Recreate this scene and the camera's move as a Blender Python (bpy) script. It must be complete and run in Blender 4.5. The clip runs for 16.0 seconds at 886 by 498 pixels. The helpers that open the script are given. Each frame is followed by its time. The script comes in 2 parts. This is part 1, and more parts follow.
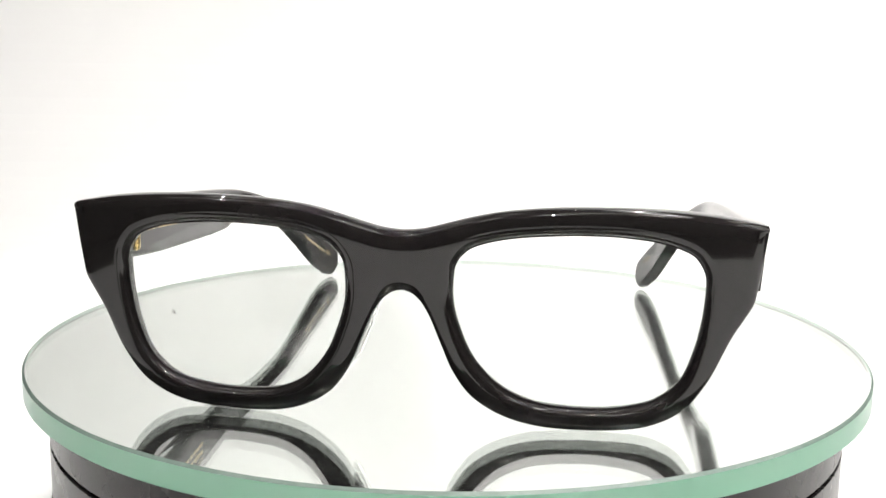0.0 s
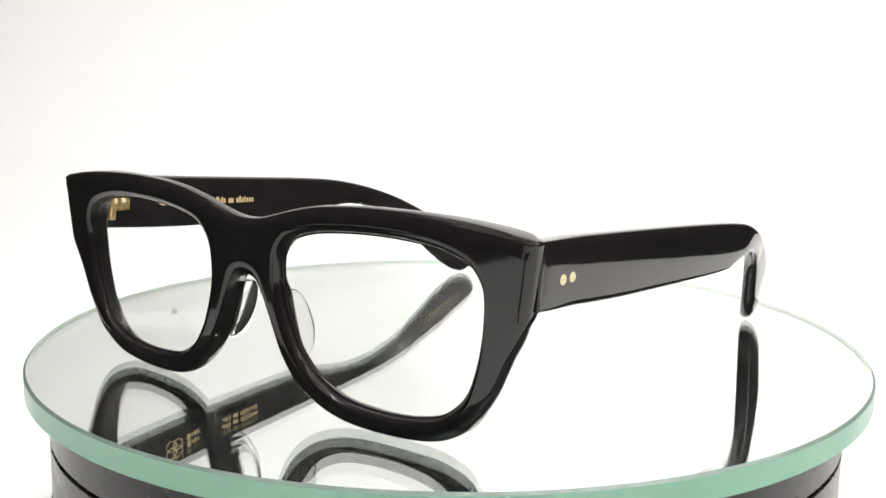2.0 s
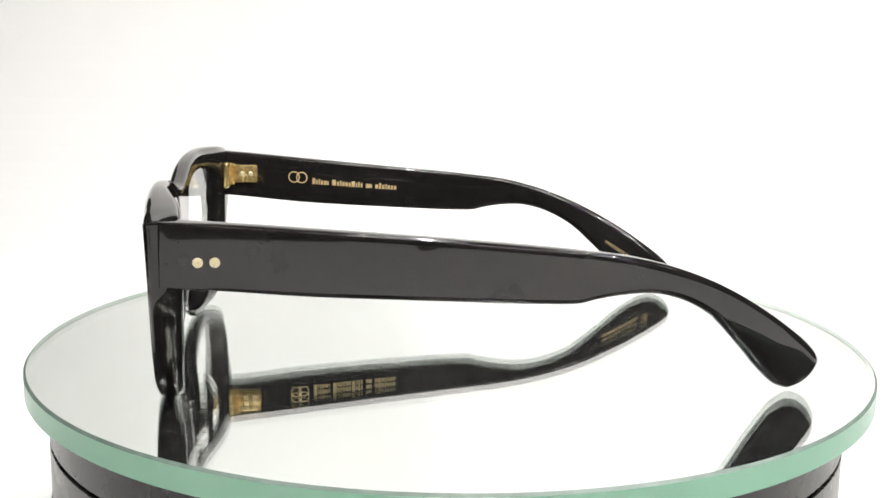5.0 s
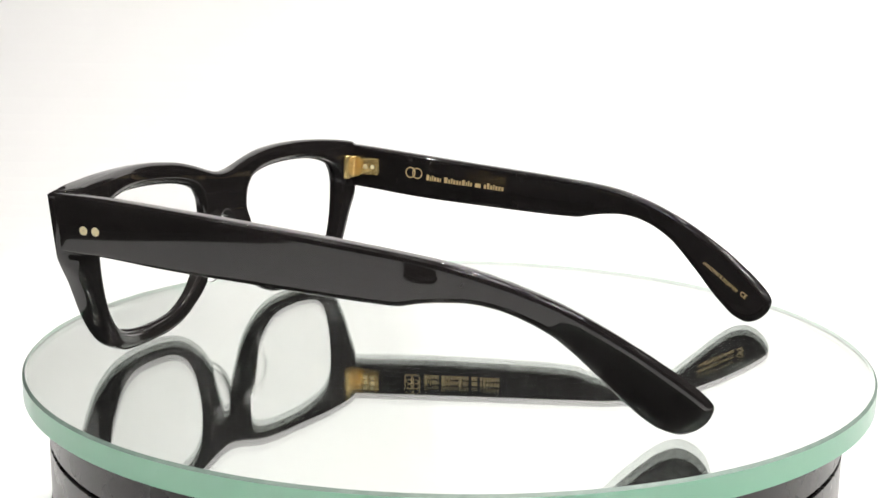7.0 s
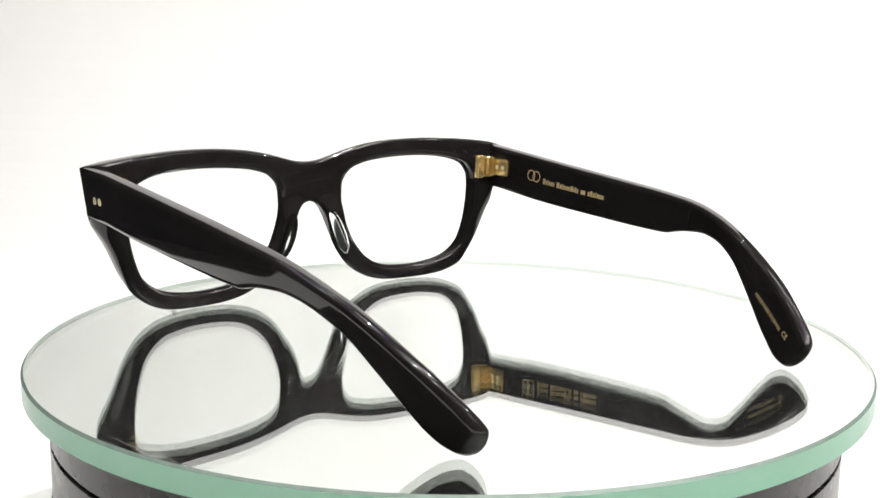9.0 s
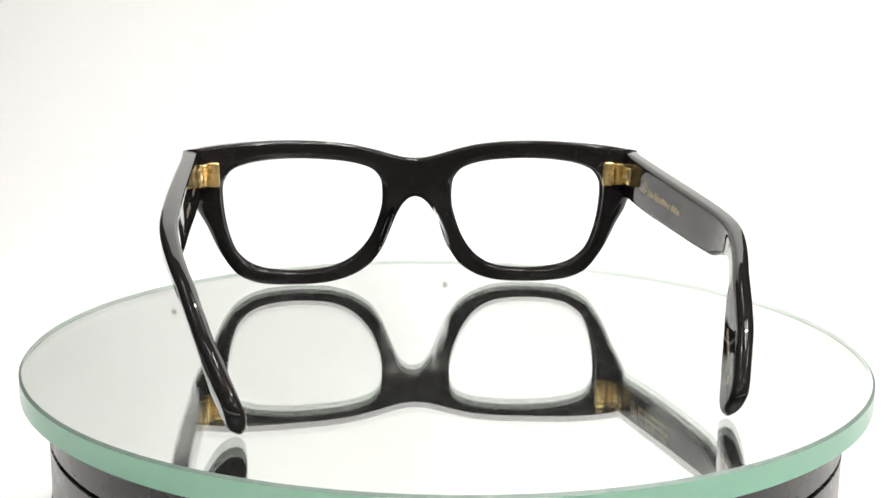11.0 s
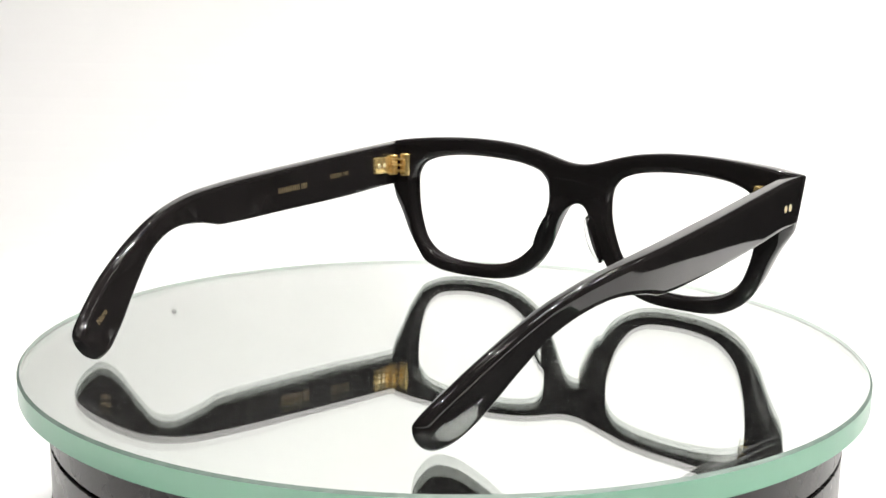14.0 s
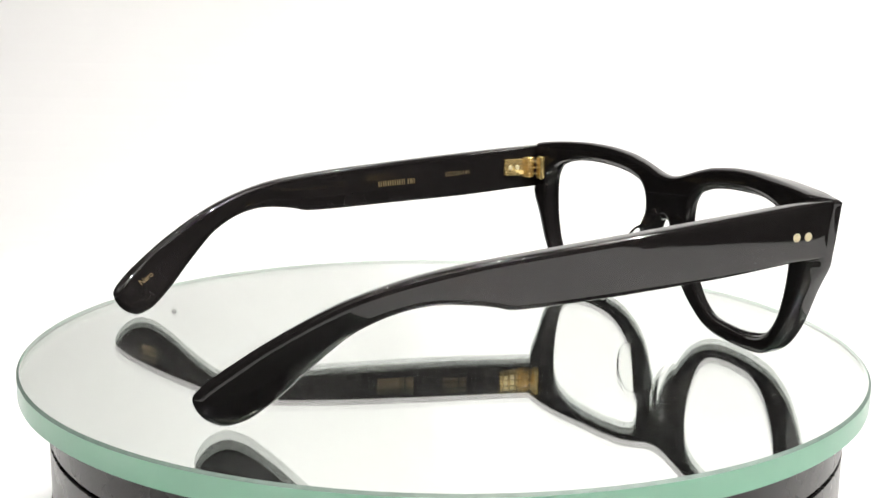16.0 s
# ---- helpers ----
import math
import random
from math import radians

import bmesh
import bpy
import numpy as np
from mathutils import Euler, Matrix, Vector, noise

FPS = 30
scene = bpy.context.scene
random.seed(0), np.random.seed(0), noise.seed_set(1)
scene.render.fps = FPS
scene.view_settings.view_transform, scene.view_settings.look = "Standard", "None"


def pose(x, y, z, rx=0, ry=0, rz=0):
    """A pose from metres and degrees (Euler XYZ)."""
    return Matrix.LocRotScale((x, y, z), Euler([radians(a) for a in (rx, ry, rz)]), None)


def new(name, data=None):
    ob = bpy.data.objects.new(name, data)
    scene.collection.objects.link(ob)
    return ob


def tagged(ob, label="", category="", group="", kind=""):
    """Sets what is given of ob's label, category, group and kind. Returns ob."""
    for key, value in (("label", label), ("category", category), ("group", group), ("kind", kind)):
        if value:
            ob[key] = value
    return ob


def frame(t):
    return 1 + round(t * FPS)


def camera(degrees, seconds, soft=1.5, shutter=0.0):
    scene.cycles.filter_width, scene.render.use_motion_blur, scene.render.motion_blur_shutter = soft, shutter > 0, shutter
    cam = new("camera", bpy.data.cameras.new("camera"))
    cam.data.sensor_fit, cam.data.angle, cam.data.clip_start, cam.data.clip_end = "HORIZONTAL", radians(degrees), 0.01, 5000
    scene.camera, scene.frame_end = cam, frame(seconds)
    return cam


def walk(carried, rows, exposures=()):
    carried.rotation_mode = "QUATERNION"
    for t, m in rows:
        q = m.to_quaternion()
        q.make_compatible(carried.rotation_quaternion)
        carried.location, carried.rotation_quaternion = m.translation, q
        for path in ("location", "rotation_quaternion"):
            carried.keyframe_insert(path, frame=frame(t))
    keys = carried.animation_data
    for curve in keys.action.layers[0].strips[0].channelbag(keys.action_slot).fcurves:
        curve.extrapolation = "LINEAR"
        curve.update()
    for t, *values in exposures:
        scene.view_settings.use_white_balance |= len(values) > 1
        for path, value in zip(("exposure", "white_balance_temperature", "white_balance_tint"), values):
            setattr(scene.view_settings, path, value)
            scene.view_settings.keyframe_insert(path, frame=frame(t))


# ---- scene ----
# ------------------------------------------------------------------ camera
TOP = 0.066                      # height of the disc's upper face above the table
EYE = (0.0, -0.3007, TOP + 0.07995)
YAW, PITCH, ROLL = 0.2506, -10.523, 0.7286
RATE = -14.857                   # turn of the disc, degrees a second

cam = camera(42.2, 16.0)
cam_pose = pose(*EYE, 0, 0, YAW) @ pose(0, 0, 0, 90 + PITCH, 0, 0) @ pose(0, 0, 0, 0, 0, ROLL)
walk(cam, [(0.0, cam_pose), (16.0, cam_pose)])

# ------------------------------------------------------------------ light
world = bpy.data.worlds.new("room_light")
scene.world = world
world.use_nodes = True
world.node_tree.nodes["Background"].inputs[0].default_value = (1, 0.98, 0.95, 1)
world.node_tree.nodes["Background"].inputs[1].default_value = 0.05


def ceiling_lamp_light(x, y, z, watts, radius, colour):
    data = bpy.data.lights.new("lamp_light", "POINT")
    data.energy, data.shadow_soft_size, data.color = watts, radius, colour
    ob = new("lamp_light", data)
    ob.location = (x, y, z)
    return ob


WARM, COOL = (1.0, 0.93, 0.84), (1.0, 0.985, 0.97)
for lx, ly, lz, lw, lr, lc in (
        (-0.75, -0.25, 1.15, 1.2, 0.006, COOL), (0.75, -0.20, 1.15, 20, 0.008, COOL),
        (-0.25, -0.10, 1.20, 2.2, 0.006, COOL), (0.28, -0.30, 1.20, 15, 0.007, COOL),
        (0.20, 0.12, 1.15, 14, 0.006, COOL), (-0.50, 0.10, 1.20, 0.8, 0.005, WARM),
        (0.52, 0.12, 1.15, 12, 0.006, WARM), (0.22, -0.60, 1.10, 6, 0.006, WARM), (-0.42, -0.60, 1.10, 2.5, 0.006, COOL),
        (-0.12, -0.75, 0.95, 4, 0.006, COOL), (0.48, -0.75, 0.95, 6, 0.006, COOL), (0.95, 0.05, 0.80, 5, 0.006, COOL),
        (-0.42, -0.28, 0.78, 1.5, 0.005, COOL), (-0.30, 0.20, 0.80, 1.2, 0.005, COOL), (0.02, -0.46, 0.82, 2.0, 0.005, WARM),
        (0.40, -0.34, 0.78, 2.0, 0.005, COOL), (0.05, 0.26, 0.80, 1.6, 0.005, COOL)):
    ceiling_lamp_light(lx, ly, lz, lw, lr, lc)


# ------------------------------------------------------------------ materials
def material(name):
    m = bpy.data.materials.new(name)
    m.use_nodes = True
    nt = m.node_tree
    return m, nt, nt.nodes["Principled BSDF"]


def noise_node(nt, scale, detail=4.0, rough=0.55):
    co = nt.nodes.new("ShaderNodeTexCoord")
    n = nt.nodes.new("ShaderNodeTexNoise")
    n.inputs["Scale"].default_value, n.inputs["Detail"].default_value = scale, detail
    n.inputs["Roughness"].default_value = rough
    nt.links.new(co.outputs["Object"], n.inputs["Vector"])
    return n.outputs["Fac"]


def ramp(nt, fac, lo, hi, a=0.3, b=0.7):
    r = nt.nodes.new("ShaderNodeValToRGB")
    r.color_ramp.elements[0].position, r.color_ramp.elements[1].position = a, b
    as4 = lambda c: (c, c, c, 1) if isinstance(c, float) else (*c, 1)
    r.color_ramp.elements[0].color, r.color_ramp.elements[1].color = as4(lo), as4(hi)
    nt.links.new(fac, r.inputs[0])
    return r.outputs[0]


def bumped(nt, bs, fac, strength, distance):
    b = nt.nodes.new("ShaderNodeBump")
    b.inputs["Strength"].default_value, b.inputs["Distance"].default_value = strength, distance
    nt.links.new(fac, b.inputs["Height"])
    nt.links.new(b.outputs[0], bs.inputs["Normal"])


def surface(name, lo, hi, scale, rough=(0.3, 0.5), metal=0.0, bump=0.0, bump_scale=None, ior=1.5):
    m, nt, bs = material(name)
    f = noise_node(nt, scale)
    nt.links.new(ramp(nt, f, lo, hi), bs.inputs["Base Color"])
    nt.links.new(ramp(nt, noise_node(nt, scale * 2.7), float(rough[0]), float(rough[1])), bs.inputs["Roughness"])
    bs.inputs["Metallic"].default_value, bs.inputs["IOR"].default_value = metal, ior
    if bump:
        bumped(nt, bs, noise_node(nt, bump_scale or scale * 8), bump, 0.0004)
    return m


ACETATE = surface("black_acetate", (0.011, 0.0098, 0.0096), (0.0145, 0.0128, 0.0125), 60, (0.03, 0.05), bump=0.03, bump_scale=45, ior=1.475)
GOLD = surface("gold_plate", (0.80, 0.56, 0.20), (0.92, 0.70, 0.32), 900, (0.14, 0.30), metal=0.75)
PALE_GOLD = surface("pale_gold_pin", (0.80, 0.70, 0.44), (0.86, 0.77, 0.52), 500, (0.25, 0.36), metal=0.35)
GILT = surface("gilt_print", (0.62, 0.45, 0.20), (0.78, 0.62, 0.34), 1500, (0.25, 0.45), metal=0.25)
DULL_GILT = surface("worn_gilt_print", (0.20, 0.15, 0.08), (0.40, 0.30, 0.16), 1500, (0.35, 0.5), metal=0.25)
SATIN_BLACK = surface("satin_black_plastic", (0.012, 0.0105, 0.0105), (0.019, 0.0165, 0.0165), 40, (0.24, 0.32), bump=0.01, bump_scale=900, ior=1.36)
GROOVE_BLACK = surface("dark_seam_rubber", (0.006, 0.006, 0.006), (0.012, 0.011, 0.011), 90, (0.7, 0.85))
PAPER = surface("white_paper_sweep", (0.84, 0.84, 0.83), (0.88, 0.88, 0.875), 6, (0.75, 0.9), bump=0.05, bump_scale=500)
ROOM_GREY = surface("dim_room_paint", (0.030, 0.030, 0.032), (0.045, 0.044, 0.044), 3, (0.7, 0.9), bump=0.1, bump_scale=60)
GREY_FLUFF = surface("grey_fluff", (0.36, 0.35, 0.35), (0.46, 0.45, 0.45), 300, (0.8, 0.9))
LAMP_WHITE = surface("white_lamp_enamel", (0.6, 0.6, 0.58), (0.7, 0.7, 0.68), 20, (0.3, 0.5))
MAT_BLACK = surface("matt_black_metal", (0.010, 0.010, 0.010), (0.018, 0.018, 0.018), 60, (0.5, 0.7))


def clear(name, colour, ior=1.5, rough=0.0):
    m, nt, bs = material(name)
    bs.inputs["Base Color"].default_value = (*colour, 1)
    bs.inputs["Transmission Weight"].default_value = 1.0
    bs.inputs["IOR"].default_value = ior
    nt.links.new(ramp(nt, noise_node(nt, 40), float(rough), float(rough) + 0.004), bs.inputs["Roughness"])
    return m


DISC_GLASS = clear("float_glass", (0.975, 1.0, 0.985), 1.52)
_nt = DISC_GLASS.node_tree
_coat = _nt.nodes.new("ShaderNodeBsdfGlossy")
_coat.inputs["Color"].default_value, _coat.inputs["Roughness"].default_value = (0.97, 0.985, 0.975, 1), 0.0
_mx = _nt.nodes.new("ShaderNodeMixShader")
_mx.inputs[0].default_value = 0.20
_nt.links.new(_nt.nodes["Principled BSDF"].outputs[0], _mx.inputs[1])
_nt.links.new(_coat.outputs[0], _mx.inputs[2])
# thin pale haze mixed into the glass to lift the blacks in its reflections
_veil = _nt.nodes.new("ShaderNodeBsdfDiffuse")
_veil.inputs["Color"].default_value = (0.82, 0.83, 0.81, 1)
_veil_mix = _nt.nodes.new("ShaderNodeMixShader")
_nt.links.new(ramp(_nt, noise_node(_nt, 25), 0.005, 0.013), _veil_mix.inputs[0])
_nt.links.new(_mx.outputs[0], _veil_mix.inputs[1])
_nt.links.new(_veil.outputs[0], _veil_mix.inputs[2])
_nt.links.new(_veil_mix.outputs[0], _nt.nodes["Material Output"].inputs[0])
LENS_GLASS = clear("clear_demo_lens", (0.985, 0.99, 0.985), 1.32)
PAD_CLEAR = clear("clear_acetate", (0.95, 0.95, 0.945), 1.28, 0.0)

MIRROR, _nt, _bs = material("silver_mirror")
_bs.inputs["Metallic"].default_value = 1.0
_nt.links.new(ramp(_nt, noise_node(_nt, 12), (0.945, 0.972, 0.952), (0.955, 0.98, 0.962)), _bs.inputs["Base Color"])
_bs.inputs["Roughness"].default_value = 0.0

EDGE_GREEN, _nt, _bs = material("green_glass_edge")
_nt.links.new(ramp(_nt, noise_node(_nt, 60), (0.20, 0.50, 0.33), (0.24, 0.55, 0.37)), _bs.inputs["Base Color"])
_bs.inputs["Roughness"].default_value = 0.10
_tr = _nt.nodes.new("ShaderNodeBsdfTranslucent")
_tr.inputs[0].default_value = (0.76, 0.86, 0.81, 1)
_mx = _nt.nodes.new("ShaderNodeMixShader")
_mx.inputs[0].default_value = 0.35
_nt.links.new(_bs.outputs[0], _mx.inputs[1])
_nt.links.new(_tr.outputs[0], _mx.inputs[2])
_nt.links.new(_mx.outputs[0], _nt.nodes["Material Output"].inputs[0])

CHAMFER_GLASS = surface("ground_glass_chamfer", (0.13, 0.19, 0.16), (0.19, 0.25, 0.215), 300, (0.3, 0.45))


# ------------------------------------------------------------------ mesh helpers
def part(name, bm, mats, parent=None, label="", smooth=True):
    me = bpy.data.meshes.new(name)
    bm.to_mesh(me)
    bm.free()
    for m in mats if isinstance(mats, (list, tuple)) else [mats]:
        me.materials.append(m)
    for p in me.polygons:
        p.use_smooth = smooth
    if smooth:
        me.set_sharp_from_angle(angle=radians(38))
    ob = new(name, me)
    if parent:
        ob.parent = parent
    if label:
        ob["label"] = label
    return ob


def lathe(profile, n=128, close=False, mats=None):
    """Turns (radius, height) pairs about z; mats gives a slot to each band."""
    bm = bmesh.new()
    rings = []
    for r, z in profile:
        if r < 1e-6:
            rings.append([bm.verts.new((0, 0, z))])
        else:
            rings.append([bm.verts.new((r * math.cos(2 * math.pi * k / n), r * math.sin(2 * math.pi * k / n), z)) for k in range(n)])
    for j in range(len(rings) - 1):
        a, b = rings[j], rings[j + 1]
        for k in range(n):
            q = [a[k % len(a)], a[(k + 1) % len(a)], b[(k + 1) % len(b)], b[k % len(b)]]
            q = list(dict.fromkeys(q))
            f = bm.faces.new(q)
            if mats:
                f.material_index = mats[j]
    bmesh.ops.recalc_face_normals(bm, faces=bm.faces)
    return bm


def box_mesh(sx, sy, sz, bevel=0.0, at=(0, 0, 0), seg=2):
    bm = bmesh.new()
    bmesh.ops.create_cube(bm, size=1.0)
    for v in bm.verts:
        v.co = Vector((v.co.x * sx + at[0], v.co.y * sy + at[1], v.co.z * sz + at[2]))
    if bevel:
        bmesh.ops.bevel(bm, geom=bm.edges[:], offset=bevel, segments=seg, profile=0.5, affect="EDGES")
    return bm


def smooth_loop(pts, closed=True, per=6):
    """A Catmull-Rom curve through the points."""
    out, n = [], len(pts)
    P = [Vector(p) for p in pts]
    for i in range(n if closed else n - 1):
        if closed:
            a, b, c, d = P[i - 1], P[i], P[(i + 1) % n], P[(i + 2) % n]
        else:
            a, b, c, d = P[max(i - 1, 0)], P[i], P[i + 1], P[min(i + 2, n - 1)]
        k1, k2 = min(1.0, (c - b).length / max((b - a).length, 1e-9)), min(1.0, (c - b).length / max((d - c).length, 1e-9))
        m1 = ((b - a) * k1 + (c - b)) * 0.5
        m2 = ((c - b) + (d - c) * k2) * 0.5
        for s in range(per):
            t = s / per
            h = (2 * t**3 - 3 * t**2 + 1, t**3 - 2 * t**2 + t, -2 * t**3 + 3 * t**2, t**3 - t**2)
            out.append(b * h[0] + m1 * h[1] + c * h[2] + m2 * h[3])
    if not closed:
        out.append(P[-1])
    return out


def area2(loop):
    return sum(loop[i - 1].x * loop[i].y - loop[i].x * loop[i - 1].y for i in range(len(loop)))


def inside(p, loop):
    c, n = False, len(loop)
    for i in range(n):
        a, b = loop[i - 1], loop[i]
        if (a.y > p[1]) != (b.y > p[1]) and p[0] < (b.x - a.x) * (p[1] - a.y) / (b.y - a.y) + a.x:
            c = not c
    return c


def plate_mesh(outer, holes, place, front_r, back_r, hole_r, step, rings=6, flat=1.0):
    """A plate with rounded edges. place(u, v, back, off) gives a point off metres under its front or back face."""
    from mathutils.geometry import delaunay_2d_cdt
    bm = bmesh.new()
    loops = [outer if area2(outer) > 0 else outer[::-1]] + [h if area2(h) < 0 else h[::-1] for h in holes]
    faces = {0: [], 1: []}          # the innermost loops of each face
    for li, loop in enumerate(loops):
        n = len(loop)
        nor = []
        for i in range(n):
            t = (loop[(i + 1) % n] - loop[i - 1]).normalized()
            nor.append(Vector((-t.y, t.x)))           # to the solid's side
        strips = []
        for back in (0, 1):
            seq = []
            for j in range(-1, rings + 1):
                a = math.pi / 2 * max(j, 0) / rings
                extra = 0.0003 if j < 0 else 0.0
                ring = []
                for i in range(n):
                    r = hole_r[back] if li else (back_r if back else front_r)(loop[i], nor[i])
                    p = loop[i] + nor[i] * (r * (1 - math.sin(a)) + extra)
                    ring.append((bm.verts.new(place(p.x, p.y, back, r * (1 - math.cos(a)) * (flat if not (li or back) else 1.0))), p))
                seq.append(ring)
            faces[back].append(seq[0])
            strips.append(seq)
        rows = strips[0] + strips[1][::-1]
        for a, b in zip(rows, rows[1:]):
            for i in range(n):
                k = (i + 1) % n
                bm.faces.new((a[i][0], a[k][0], b[k][0], b[i][0]))
    for back in (0, 1):
        lps = faces[back]
        co, vs, ed = [], [], []
        for ring in lps:
            s = len(co)
            for v, p in ring:
                co.append(Vector((p.x, p.y)))
                vs.append(v)
            ed += [(s + i, s + (i + 1) % len(ring)) for i in range(len(ring))]
        bounds = [[p for _, p in ring] for ring in lps]
        xs, ys = [p.x for p in bounds[0]], [p.y for p in bounds[0]]
        y = min(ys) + step / 2
        odd = 0
        while y < max(ys):
            x = min(xs) + step * (0.25 + 0.5 * odd)
            while x < max(xs):
                if inside((x, y), bounds[0]) and not any(inside((x, y), b) for b in bounds[1:]):
                    if min((p - Vector((x, y))).length_squared for b in bounds for p in b) > (0.6 * step) ** 2:
                        co.append(Vector((x, y)))
                        vs.append(bm.verts.new(place(x, y, back, 0)))
                x += step
            y += step * 0.87
            odd = 1 - odd
        oc, oe, of, src, _, _ = delaunay_2d_cdt(co, ed, [], 0, 1e-9)
        at = [vs[o[0]] if o else bm.verts.new(place(c.x, c.y, back, 0)) for o, c in zip(src, oc)]
        for f in of:
            c = sum((oc[i] for i in f), Vector((0, 0))) / len(f)
            if inside(c, bounds[0]) and not any(inside(c, b) for b in bounds[1:]):
                q = [at[i] for i in f]
                if len(set(q)) == 3:
                    try:
                        bm.faces.new(q)
                    except ValueError:
                        pass
    bmesh.ops.recalc_face_normals(bm, faces=bm.faces)
    return bm


def mm2(pts):
    return [Vector((a / 1000, b / 1000)) for a, b in pts]


def smoothstep(x, a, b):
    t = min(1.0, max(0.0, (x - a) / (b - a)))
    return t * t * (3 - 2 * t)


# ------------------------------------------------------------------ the setting
def build_setting():
    # white paper sweep: table, curve and upright back in one sheet
    bm = bmesh.new()
    prof = [(-0.485 + 0.06 * k, 0.0) for k in range(14)]
    prof += [(0.36 + 0.22 * math.sin(a), 0.22 - 0.22 * math.cos(a)) for a in [math.pi / 2 * k / 24 for k in range(25)]]
    prof += [(0.58, 0.22 + 0.073 * k) for k in range(1, 11)]
    xs = [-0.356 + 0.0470 * k for k in range(17)]
    rows = [[bm.verts.new((x, y, z)) for x in xs] for y, z in prof]
    under = [[bm.verts.new((x, y + 0.001 * smoothstep(z, 0, 0.2), z - 0.001 * (1 - smoothstep(z, 0, 0.2)))) for x in xs] for y, z in prof]
    for a, b, c, d in zip(rows, rows[1:], under, under[1:]):
        for i in range(16):
            bm.faces.new((a[i], a[i + 1], b[i + 1], b[i]))
            bm.faces.new((c[i], d[i], d[i + 1], c[i + 1]))
        bm.faces.new((a[0], b[0], d[0], c[0]))
        bm.faces.new((a[-1], c[-1], d[-1], b[-1]))
    for i in range(16):
        bm.faces.new((rows[0][i], under[0][i], under[0][i + 1], rows[0][i + 1]))
        bm.faces.new((rows[-1][i], rows[-1][i + 1], under[-1][i + 1], under[-1][i]))
    tagged(part("backdrop", bm, PAPER, smooth=False), "seamless white paper sweep curving up behind the turntable", "backdrop", kind="structure")
    for sx, sy, sz, tilt in ((-0.2151, 0.5783, 0.2019, 86), (-0.0017, 0.5749, 0.1770, 79)):
        speck = part("speck", lathe([(0, -0.0006), (0.0016, -0.0006), (0.0021, 0), (0.0015, 0.0005), (0, 0.0007)], 14), GREY_FLUFF,
                     bpy.data.objects["backdrop"], "small grey speck")
        speck.matrix_local = pose(sx, sy, sz, tilt)

    # the dim room around it
    def slab(name, sx, sy, sz, at, label):
        tagged(part(name, box_mesh(sx, sy, sz, 0, at), ROOM_GREY, smooth=False), label, name.split("_")[0], kind="structure")
    slab("floor", 3.2, 3.2, 0.06, (0, 0, -0.80), "dark grey floor of the dim studio room")
    slab("ceiling", 3.2, 3.2, 0.06, (0, 0, 1.75), "dark grey ceiling over the table")
    slab("wall_north", 3.2, 0.06, 2.50, (0, 1.57, 0.475), "dark grey wall behind the paper sweep")
    slab("wall_south", 3.2, 0.06, 2.50, (0, -1.57, 0.475), "dark grey wall facing the paper sweep")
    slab("wall_east", 0.06, 3.08, 2.50, (1.57, 0, 0.475), "dark grey side wall of the studio room")
    slab("wall_west", 0.06, 3.08, 2.50, (-1.57, 0, 0.475), "dark grey side wall of the studio room")


def build_table():
    tb = new("table")
    part("tabletop", box_mesh(0.82, 1.30, 0.03, 0.004, (0, 0.02, -0.0175)), MAT_BLACK, tb)
    for x in (-0.37, 0.37):
        for y in (-0.58, 0.62):
            part("leg", box_mesh(0.05, 0.05, 0.735, 0.003, (x, y, -0.4005)), MAT_BLACK, tb)
    tagged(tb, "plain dark table under the white paper sweep", "table")


# ------------------------------------------------------------------ turntable
def build_base():
    base = new("turntable_base")
    R = 0.1025
    H = TOP - 0.0062
    part("platter_ring", lathe([(0, H), (R - 0.0006, H), (R, H - 0.0006), (R, H - 0.0108), (R - 0.0004, H - 0.0112), (0, H - 0.0112)], 160),
         SATIN_BLACK, base, "satin black rotating rim")
    part("seam", lathe([(0, H - 0.0112), (R - 0.0014, H - 0.0112), (R - 0.0014, H - 0.0119), (0, H - 0.0119)], 160), GROOVE_BLACK, base)
    part("drum", lathe([(0, H - 0.0119), (R - 0.0003, H - 0.0119), (R, H - 0.0122), (R, H - 0.0262), (R - 0.0010, H - 0.0268),
                        (R - 0.0010, H - 0.0276), (R + 0.0003, H - 0.0282), (R + 0.0003, 0.006), (R - 0.001, 0.004), (0, 0.004)], 160), SATIN_BLACK, base)
    part("switch", box_mesh(0.003, 0.006, 0.006, 0.0006, (-R + 0.0002, -0.012, H - 0.0235)), MAT_BLACK, base, "small black side switch")
    for k in range(4):
        a = math.pi / 4 + k * math.pi / 2
        bm = lathe([(0, 0.0043), (0.008, 0.0043), (0.008, 0.0012), (0.007, 0.0004), (0, 0.0004)], 20)
        bmesh.ops.translate(bm, verts=bm.verts, vec=(0.085 * math.cos(a), 0.085 * math.sin(a), 0))
        part("foot", bm, GROOVE_BLACK, base, "black rubber foot")
    return tagged(base, "round satin black motorised display turntable on white paper", "turntable")


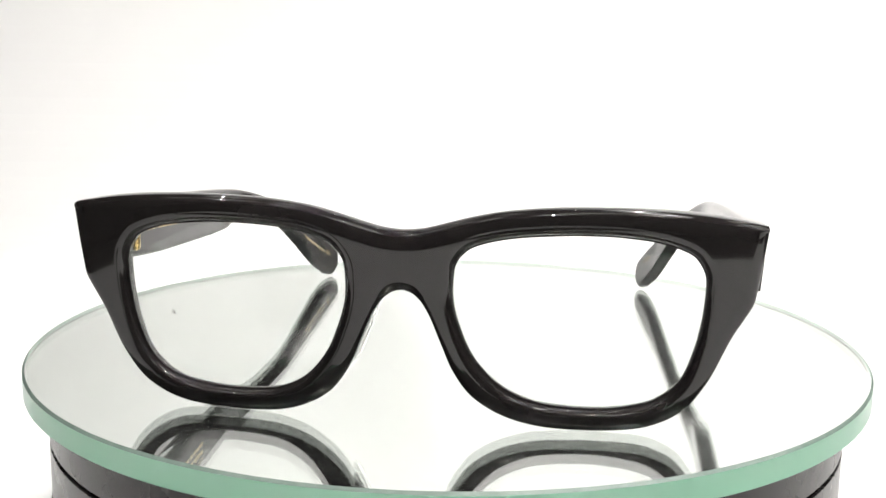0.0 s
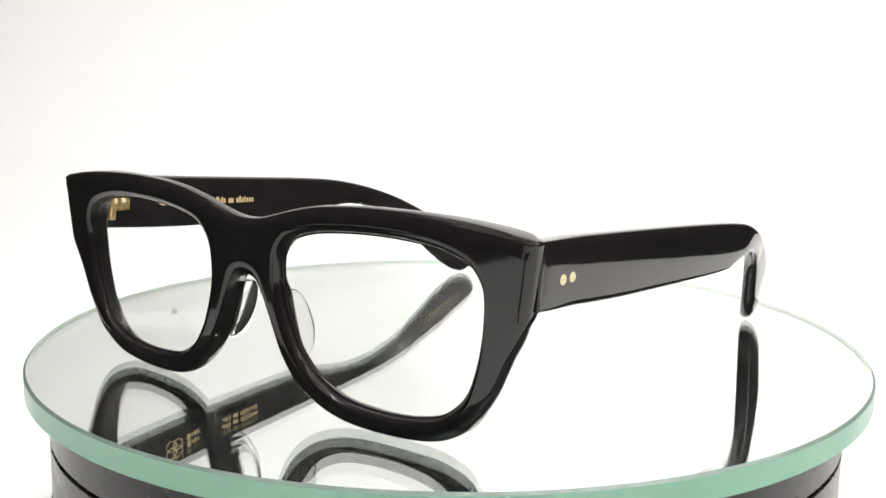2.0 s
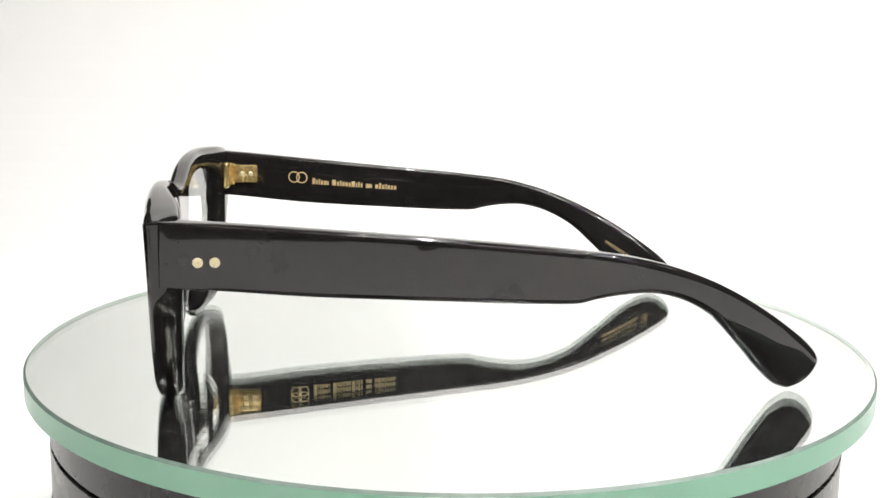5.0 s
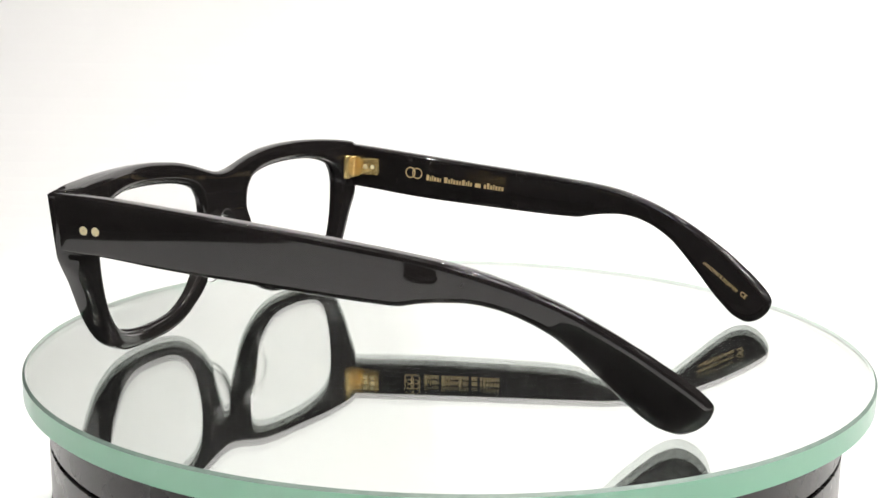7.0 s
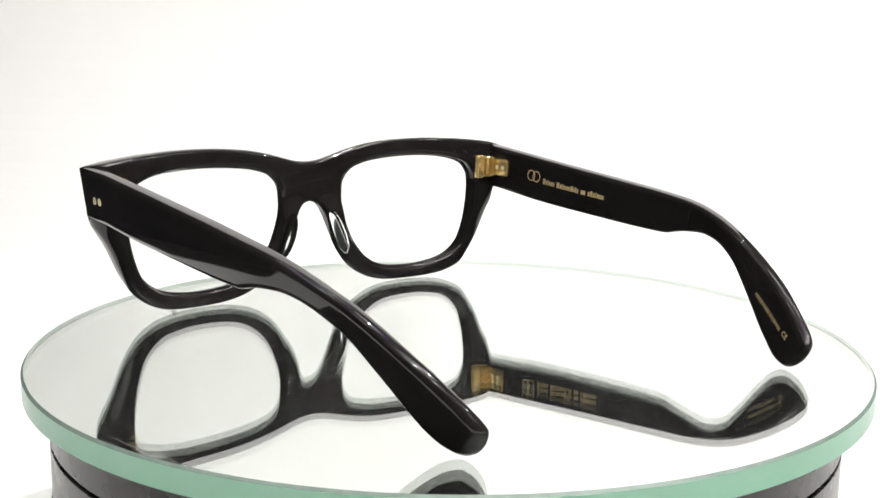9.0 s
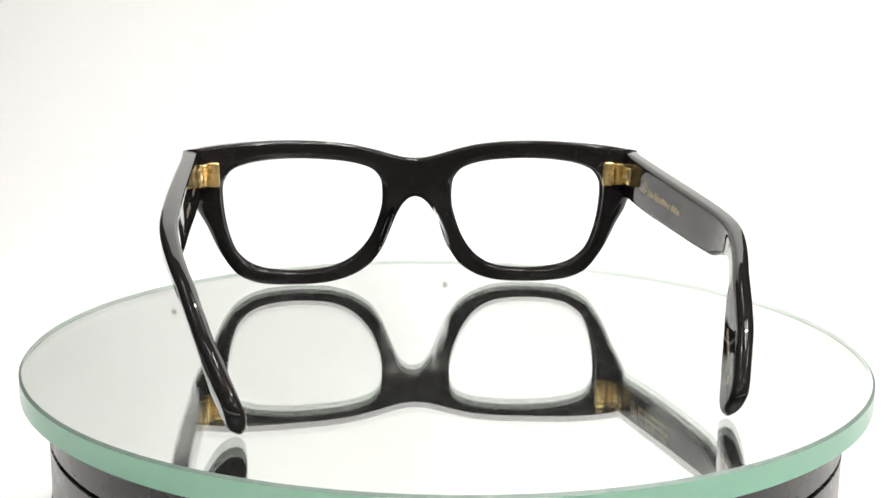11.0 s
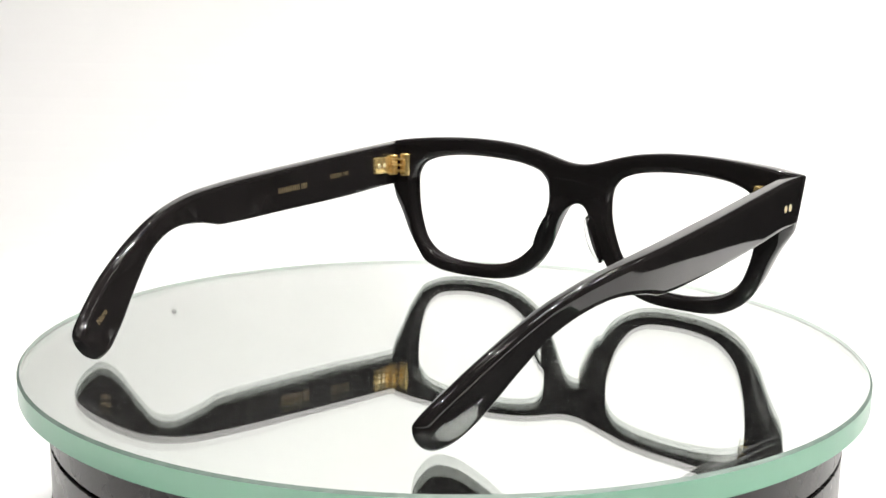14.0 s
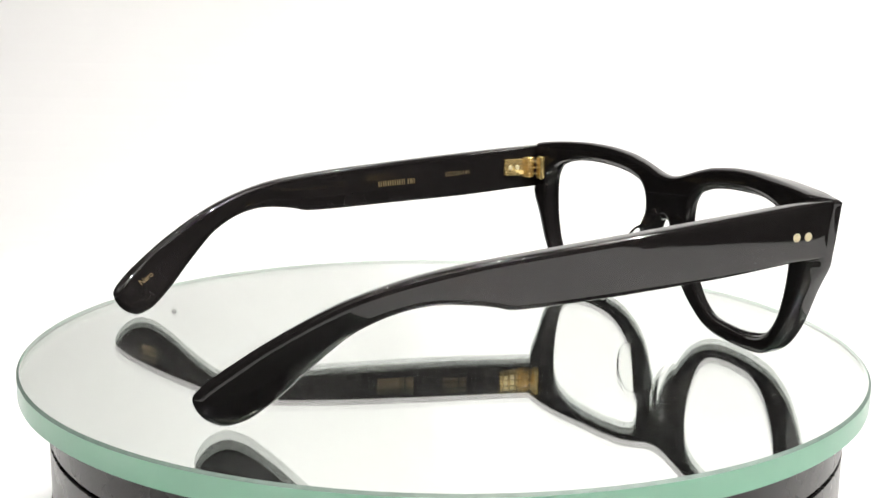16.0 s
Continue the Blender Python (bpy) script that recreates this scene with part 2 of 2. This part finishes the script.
def build_disc():
    disc = new("mirror_disc")
    R, T, D, c = 0.1085, 0.0060, 0.0036, 0.0006
    part("glass_plate", lathe([(0, 0), (R - c, 0), (R, -c), (R, -T + 0.0004), (R - 0.0004, -T)], 256, mats=[0, 1, 2, 2]),
         [DISC_GLASS, CHAMFER_GLASS, EDGE_GREEN], disc, "clear glass with a ground green edge", smooth=False)
    part("mirror_backing", lathe([(0, -D), (R - 0.0009, -D), (R - 0.0009, -T), (0, -T)], 256), MIRROR, disc,
         "silvered underside", smooth=False)
    return tagged(disc, "round glass mirror plate with a pale green edge on the turntable", "mirror plate")


# ------------------------------------------------------------------ eyeglasses
X0 = -0.0006                       # middle of the front
FRONT_HALF = [(0, 40.9), (4, 41.25), (7.5, 42.1), (11, 43.1), (14.5, 44.05), (20, 45.25), (26, 46.0), (32, 46.45), (43, 46.6), (54, 46.1),
              (63, 45.2), (69, 44.2), (71.6, 43.7), (72.1, 43.2), (72.0, 42.3), (71.2, 35.4), (70.3, 29.0), (69.8, 27.6), (68.9, 26.0), (65.6, 20.2), (61.7, 11.6),
              (57, 5.0), (51, 1.6), (44, 0.3), (35, 0.0), (27, 0.6), (20.5, 2.5), (15, 6.0), (11, 11.5), (8.4, 17.5), (6.1, 23.0),
              (4.2, 26.0), (2.2, 27.7)]
HOLE = [(10.2, 30), (10.9, 34.4), (14, 37.9), (20.7, 40.0), (31.5, 41.1), (43, 41.1), (52, 39.9), (58, 37.5), (60.6, 33.3), (60.5, 25.5),
        (59, 17.5), (56.3, 11), (51, 6.6), (43, 4.7), (34, 4.5), (26, 5.6), (19.5, 8.9), (14.5, 14.5), (11.8, 20.5), (10.4, 25.6)]


def front_y(x, z):
    u = x / 0.0715
    return -0.0138 + 0.0048 * u * u - 0.0014 * u + 0.032 * (0.044 - z)


def front_depth(x, z):
    d = 0.0042 + 0.0018 * (1 - smoothstep(abs(x), 0.008, 0.017)) * (1 - smoothstep(z, 0.024, 0.030)) + 0.0006 * smoothstep(z, 0.008, 0.038) + 0.0024 * smoothstep(abs(x), 0.036, 0.061)
    return d - 0.0040 * smoothstep(abs(x), 0.0665, 0.0720) * smoothstep(z, 0.0175, 0.0290)


def front_x(x):
    """One half of the front is a little longer than the other."""
    return X0 + x - 0.0014 * smoothstep(-x, 0.035, 0.072) - 0.0009 * (1 - smoothstep(abs(x), 0.010, 0.034))


def front_place(x, z, back, off):
    y = front_y(x, z)
    return (front_x(x), y + front_depth(x, z) - off if back else y + off, z)


def temple_x(side, y):
    """Outer face of a temple."""
    return float(np.interp(y * 1000, TX, TV[side])) / 1000


def temple_lean(y, z):
    """The blade leans out a little towards its upper edge."""
    mid = np.interp(y * 1000, (-8, 30, 75, 95, 110, 125, 138), (37.0, 34.6, 31.3, 29.5, 23.5, 11.5, 5.5)) / 1000
    return (0.07 + 0.20 * smoothstep(y, 0.088, 0.116)) * (z - mid), 4.0 * (z - mid) ** 2


_ys = [-20, -8, 0, 25, 52, 72, 84, 92, 100, 110, 120, 131, 150]
_xa = [71.9, 71.9, 71.8, 72.1, 72.3, 72.1, 71.6, 70.6, 68.8, 65.6, 61.8, 57.7, 50.5]
_xb = [72.9, 72.8, 72.4, 72.3, 72.5, 72.2, 71.5, 70.0, 67.2, 63.1, 59.3, 55.3, 48.1]
TX = np.arange(-20, 150, 1.0)


def eased(ys, xs):
    return np.convolve(np.pad(np.interp(TX, ys, xs), 6, mode="reflect", reflect_type="odd"), np.ones(13) / 13, mode="valid")


TV = {1: eased(_ys, _xa), -1: eased(_ys, _xb)}

TEMPLE = [(-7.6, 43.6), (6, 42.9), (31, 41.0), (60, 38.5), (77, 36.7), (89, 34.9), (100.2, 31.8), (111.2, 27.2), (122.2, 20.9), (132.8, 13.6), (137.7, 9.3),
          (139.2, 6.8), (137.9, 3.4), (135.2, 1.1), (132.0, 0.3), (128, 1.8), (122.4, 6.6), (116.8, 12.6), (108.9, 20.3), (103.3, 23.8), (97.7, 26.0),
          (92, 27.0), (85, 26.7), (80.5, 26.0), (78, 25.4), (76, 25.25), (67, 25.5), (51, 26.3), (23, 27.7), (6, 29.1), (-7.6, 30.3)]


def temple_thick(y):
    return 0.0049 - 0.0008 * smoothstep(y, 0.055, 0.110)


def temple_sag(side, y):
    return -0.0011 * math.sin(math.pi * min(1, max(0, y / 0.125))) if side < 0 else 0.0


def temple_place(side):
    def place(y, z, back, off):
        lean, sag = temple_lean(y, z)
        x = temple_x(side, y) + lean + (0.4 * sag if back else -sag)
        y2 = y
        if side < 0:                # this end of the front sits a little further back
            y2 = y + 0.0028 * smoothstep(-y, 0.0010, 0.0076)
        if y < -0.0030:             # mitred front end, seated on the front
            y2 += (0.0034 * (1 if back else 0)) * smoothstep(-y, 0.0030, 0.0076)
        x = x - temple_thick(y) + off if back else x - off
        return (X0 + side * x, y2, z + temple_sag(side, y))
    return place


def inner_point(side, y, z, lift=0.00004):
    lean, sag = temple_lean(y, z)
    return Vector((X0 + side * (temple_x(side, y) + lean + 0.4 * sag - temple_thick(y) - lift), y, z + temple_sag(side, y)))


def print_on(name, side, bm, y0, z0, turn, mat, parent, label=""):
    """Lays a flat drawing (x along the reading direction) on the inside of a temple."""
    c, s = math.cos(turn), math.sin(turn)
    d = 1 if side < 0 else -1
    bmesh.ops.subdivide_edges(bm, edges=[e for e in bm.edges if e.calc_length() > 0.0025], cuts=2)
    for v in bm.verts:
        a, b = v.co.x, v.co.y
        v.co = inner_point(side, y0 + d * (a * c - b * s), z0 + a * s + b * c)
    bmesh.ops.recalc_face_normals(bm, faces=bm.faces)
    return part(name, bm, mat, parent, label, smooth=False)


def lettering(text, height):
    cu = bpy.data.curves.new("letters", "FONT")
    cu.body, cu.size, cu.resolution_u = text, height / 0.7, 3
    ob = bpy.data.objects.new("letters", cu)
    scene.collection.objects.link(ob)
    bpy.context.view_layer.update()
    me = bpy.data.meshes.new_from_object(ob.evaluated_get(bpy.context.evaluated_depsgraph_get()))
    bm = bmesh.new()
    bm.from_mesh(me)
    bpy.data.objects.remove(ob)
    bpy.data.curves.remove(cu)
    bpy.data.meshes.remove(me)
    return bm


def fitted(bm, width):
    lo, hi = min(v.co.x for v in bm.verts), max(v.co.x for v in bm.verts)
    for v in bm.verts:
        v.co.x = (v.co.x - lo) * width / (hi - lo)
    return bm


def bars(spans, height, steps=(1.0, 0.72, 0.95, 0.72, 0.72, 0.70)):
    bm = bmesh.new()
    for k, (a, b) in enumerate(spans):
        h = height * steps[k % len(steps)]
        q = [bm.verts.new((x, y, 0)) for x, y in ((a, 0), (b, 0), (b, h), (a, h))]
        bm.faces.new(q)
    return bm


def ring_pair(r, w):
    bm = bmesh.new()
    for cx in (r, 2.35 * r):
        lo = [bm.verts.new((cx + (r - w) * math.cos(2 * math.pi * k / 28), r + (r - w) * math.sin(2 * math.pi * k / 28), 0)) for k in range(28)]
        hi = [bm.verts.new((cx + r * math.cos(2 * math.pi * k / 28), r + r * math.sin(2 * math.pi * k / 28), 0)) for k in range(28)]
        for k in range(28):
            bm.faces.new((lo[k], lo[(k + 1) % 28], hi[(k + 1) % 28], hi[k]))
    return bm


def rod(a, b, r, n=14, bevel=0.25):
    """A short pin from a to b with rounded ends."""
    a, b = Vector(a), Vector(b)
    L = (b - a).length
    bm = lathe([(0, 0), (r * (1 - bevel), 0), (r, r * bevel), (r, L - r * bevel), (r * (1 - bevel), L), (0, L)], n)
    m = Matrix.Translation(a) @ (b - a).to_track_quat("Z", "Y").to_matrix().to_4x4()
    bmesh.ops.transform(bm, matrix=m, verts=bm.verts)
    return bm


def build_hinge(side, front, temple):
    zc = 0.0365 + (temple_sag(side, 0.004))
    # leaf on the back of the front
    x = side * 0.0625
    y = front_y(x, zc) + front_depth(x, zc)
    leaf = part("hinge_leaf", box_mesh(0.0036, 0.0018, 0.0078, 0.0008, (X0 + side * 0.0628, y + 0.0006, zc), 3), GOLD, front, "gold-plated hinge leaf")
    # plate sunk in the temple's inner face
    xi = temple_x(side, 0.004) - temple_thick(0.004)
    plate = part("hinge_plate", box_mesh(0.0013, 0.0086, 0.0056, 0.0006, (X0 + side * (xi - 0.0003), 0.0042, zc)), GOLD, temple, "gold-plated hinge plate")
    for k in range(2):
        part("screw", rod((X0 + side * (xi - 0.0006), 0.0038 + 0.0026 * k, zc), (X0 + side * (xi - 0.0012), 0.0038 + 0.0026 * k, zc), 0.0008), PALE_GOLD, plate)
    for k in range(7):
        z = zc - 0.0030 + k * 0.0010
        bm = rod((X0 + side * (xi - 0.0012), -0.0008, z - 0.00042), (X0 + side * (xi - 0.0012), -0.0008, z + 0.00042), 0.0015, 16)
        part("knuckle", bm, GOLD, leaf if k % 2 else plate)
        if k % 2:
            part("knuckle_arm", box_mesh(0.0030, 0.0024, 0.0007, 0.0002, (X0 + side * (xi - 0.0028), -0.0022, z)), GOLD, leaf)
        else:
            part("knuckle_arm", box_mesh(0.0010, 0.0022, 0.0007, 0.0001, (X0 + side * (xi - 0.0008), 0.0004, z)), GOLD, plate)


def build_pad(side, front):
    """A clear half-moon nose pad on the back of the rim."""
    bm = bmesh.new()
    bmesh.ops.create_uvsphere(bm, u_segments=24, v_segments=16, radius=1.0)
    for v in bm.verts:
        a, b, c = v.co
        z = 0.0185 + 0.0072 * c
        edge = 0.0079 + 0.36 * (0.0185 - z) * -1 * -1
        v.co = (X0 + side * (edge + 0.0013 + 0.0010 * a), front_y(side * edge, z) + front_depth(edge, z) + 0.0008 + 0.0044 * max(b, -0.35) , z)
    return part("nose_pad", bm, PAD_CLEAR, front, "clear acetate nose pad")


def build_glasses():
    specs = new("eyeglasses")
    half = FRONT_HALF
    outline = smooth_loop(mm2(half + [(0, 28.3)] + [(-a, b) for a, b in half[:0:-1]]))
    hole_a = smooth_loop(mm2(HOLE))
    hole_b = [Vector((-p.x - 0.0013 * (1 - smoothstep(p.x, 0.010, 0.030)), p.y)) for p in hole_a]
    def front_r(p, n):
        return 0.0013 + 0.0009 * smoothstep(abs(p.x), 0.066, 0.070) * smoothstep(p.y, 0.026, 0.030) + (0.0018 + 0.0007 * smoothstep(-n.y, 0.2, 0.9)) * smoothstep(abs(n.y), 0.35, 0.9) * (1 - 0.6 * smoothstep(abs(p.x), 0.060, 0.071))
    def back_r(p, n):
        return 0.0012 - 0.0009 * smoothstep(abs(p.x), 0.066, 0.070) * smoothstep(p.y, 0.026, 0.030) + 0.0006 * smoothstep(n.y, 0.3, 0.9) + 0.0002 * smoothstep(-n.y, 0.3, 0.9) + \
            0.0019 * smoothstep(abs(n.x), 0.5, 0.85) * smoothstep(abs(p.x), 0.050, 0.060) * (1 - smoothstep(p.y, 0.027, 0.030))
    front = part("front", plate_mesh(outline, [hole_a, hole_b], front_place, front_r, back_r, (0.0018, 0.0014), 0.0022, flat=0.62), ACETATE, specs,
                 "thick glossy black acetate front")
    for side in (1, -1):
        hole = hole_a if side > 0 else hole_b
        lens = [Vector((side * 0.034 + (p.x - side * 0.034) * 1.012, 0.023 + (p.y - 0.023) * 1.012)) for p in hole]
        def lens_place(x, z, back, off):
            y = front_y(x, z) + 0.0022 + 0.0014 * back
            return (front_x(x), y - off if back else y + off, z)
        ob = part("lens", plate_mesh(lens, [], lens_place, lambda p, n: 0.0001, lambda p, n: 0.0001, (0, 0), 0.004, 1), LENS_GLASS, specs, "clear demonstration lens", smooth=False)
        ob.visible_shadow = False
        lip_out = list(hole)
        lip_in = [Vector((side * 0.0345 + (p.x - side * 0.0345) * 0.986, 0.0235 + (p.y - 0.0235) * 0.979)) for p in hole]
        def lip_place(x, z, back, off):
            y = front_y(x, z) + (0.0034 if back else 0.0019)
            return (front_x(x), y - off if back else y + off, z)
        part("rim_lip", plate_mesh(lip_out, [lip_in], lip_place, lambda p, n: 0.0001, lambda p, n: 0.0001, (0.0003, 0.0003), 0.004, 3), ACETATE, front)
        build_pad(side, front)
        ol = smooth_loop(mm2(TEMPLE), closed=False, per=5)
        tr = lambda p, n: 0.0004 + 0.0009 * smoothstep(p.x, -0.004, 0.006) + 0.0003 * smoothstep(p.x, 0.080, 0.100) + 0.0006 * smoothstep(p.x, 0.126, 0.134)
        temple = part("temple", plate_mesh(ol, [], temple_place(side), tr, tr, (0, 0), 0.0022), ACETATE, specs, "wide glossy black acetate temple")
        for k in range(2):
            y = (0.0 if side > 0 else 0.0018) + 0.0033 * k
            bm = rod((X0 + side * (temple_x(side, y) - 0.0005), y, 0.0354), (X0 + side * (temple_x(side, y) + 0.00006), y, 0.0354), 0.00105, 20, 0.08)
            part("rivet", bm, PALE_GOLD, temple, "round pale gold rivet")
        build_hinge(side, front, temple)
        slope = -math.radians(3.6)
        if side < 0:
            print_on("emblem", side, ring_pair(0.0018, 0.00035), 0.0180, 0.0341, slope, GILT, temple, "two interlocked gilt rings")
            spans, x = [], 0.0
            for w in (0.0009, 0.0004, 0.0004, 0.0007, 0.0007, 0.0004, 0, 0.0011, 0.0007, 0.0004, 0.0007, 0.0007, 0.0006, 0.0010, 0.0004, 0.0005, 0.0006, 0,
                      0.0018, 0, 0.0008, 0.0007, 0.0007, 0.0004, 0.0007, 0.0007, 0.0007):
                if w:
                    spans.append((x, x + w * 1.12))
                    x += w * 1.12 + 0.00028
                else:
                    x += 0.0008
            print_on("maker_mark", side, fitted(bars(spans, 0.0018), 0.0268), 0.0256, 0.0337, slope, GILT, temple, "row of small gilt bars")
            print_on("origin_mark", side, fitted(lettering("HANDMADE IN JAPAN", 0.0010), 0.0125), 0.1185, 0.0153, -math.radians(34), GILT, temple, "gilt lettering")
            print_on("conformity_mark", side, fitted(lettering("CE", 0.0013), 0.0020), 0.1300, 0.0079, -math.radians(34), GILT, temple, "gilt lettering")
        else:
            print_on("size_mark", side, fitted(lettering("52\u25a120-145", 0.0013), 0.0088), 0.0298, 0.0343, -slope, DULL_GILT, temple, "faint gilt size lettering")
            spans = [(x + dx, x + dx + 0.00032) for x in (0, 0.0017, 0.0034, 0.0051, 0.0068, 0.0085, 0.0107, 0.0121) for dx in (0, 0.0008)]
            print_on("model_mark", side, fitted(bars(spans, 0.0017, (1.0,)), 0.0125), 0.0532, 0.0318, -slope, DULL_GILT, temple, "row of small gilt bars")
            print_on("colour_mark", side, fitted(lettering("Nero", 0.0016), 0.0043), 0.1310, 0.0085, math.radians(33), DULL_GILT, temple, "gilt script lettering")
    return tagged(specs, "glossy black acetate eyeglasses with wide temples and clear lenses", "eyeglasses")


# ------------------------------------------------------------------ out of view, seen in reflections
def build_lamps():
    src = [o for o in scene.objects if o.type == "LIGHT"]
    for o in src:
        x, y, z = o.location
        lamp = new("ceiling_lamp")
        lamp.location = (x, y, z)
        part("shade", lathe([(0.012, 0.16), (0.03, 0.155), (0.085, 0.09), (0.088, 0.088), (0.033, 0.152), (0.012, 0.156)], 32), LAMP_WHITE, lamp)
        part("cord", lathe([(0, 0.1585), (0.003, 0.1585), (0.003, 1.72 - z), (0, 1.72 - z)], 8), GROOVE_BLACK, lamp)
        tagged(lamp, "small white lamp hanging from the dark ceiling", "lamp", "ceiling lamps")


def build_dark_form():
    """Slim unseen form added to darken a reflection, drawn out of a round form."""
    bx = new("reflected_dark_form")

    def drawn(profile, lo, hi):
        bm = lathe(profile, 40)
        for v in bm.verts:
            v.co.y += hi if v.co.y > 1e-6 else lo if v.co.y < -1e-6 else 0
        return bm
    part("body", drawn([(0, 0.0005), (0.021, 0.0005), (0.024, 0.003), (0.023, 0.007), (0.018, 0.009), (0, 0.010)], -0.058, 0.058), MAT_BLACK, bx)
    part("top_layer", drawn([(0, 0.0104), (0.0185, 0.0094), (0.0190, 0.0104), (0.0175, 0.0112), (0, 0.0116)], 0.016, 0.056), SATIN_BLACK, bx)
    bx.matrix_world = pose(-0.216, -0.356, 0, 0, 0, -38)
    tagged(bx, "slim black form on the white paper, added for its dark reflection", "pouch")


build_setting()
build_table()
BASE = build_base()
DISC = build_disc()
GLASSES = build_glasses()
build_lamps()
build_dark_form()


def motions():
    rows_g, rows_d = [], []
    for k in range(65):
        t = k * 0.25
        a = RATE * (t - 7.0)
        turn = Matrix.Rotation(radians(a), 4, "Z")
        rows_g.append((t, Matrix.Translation((0, 0, TOP + 0.0002)) @ turn @ pose(-0.05622, 0.02064, 0, 0, 0, -111.58)))
        rows_d.append((t, Matrix.Translation((0, 0, TOP)) @ turn @ pose(0.00071, -0.00039, 0)))
    walk(GLASSES, rows_g)
    walk(DISC, rows_d)


motions()
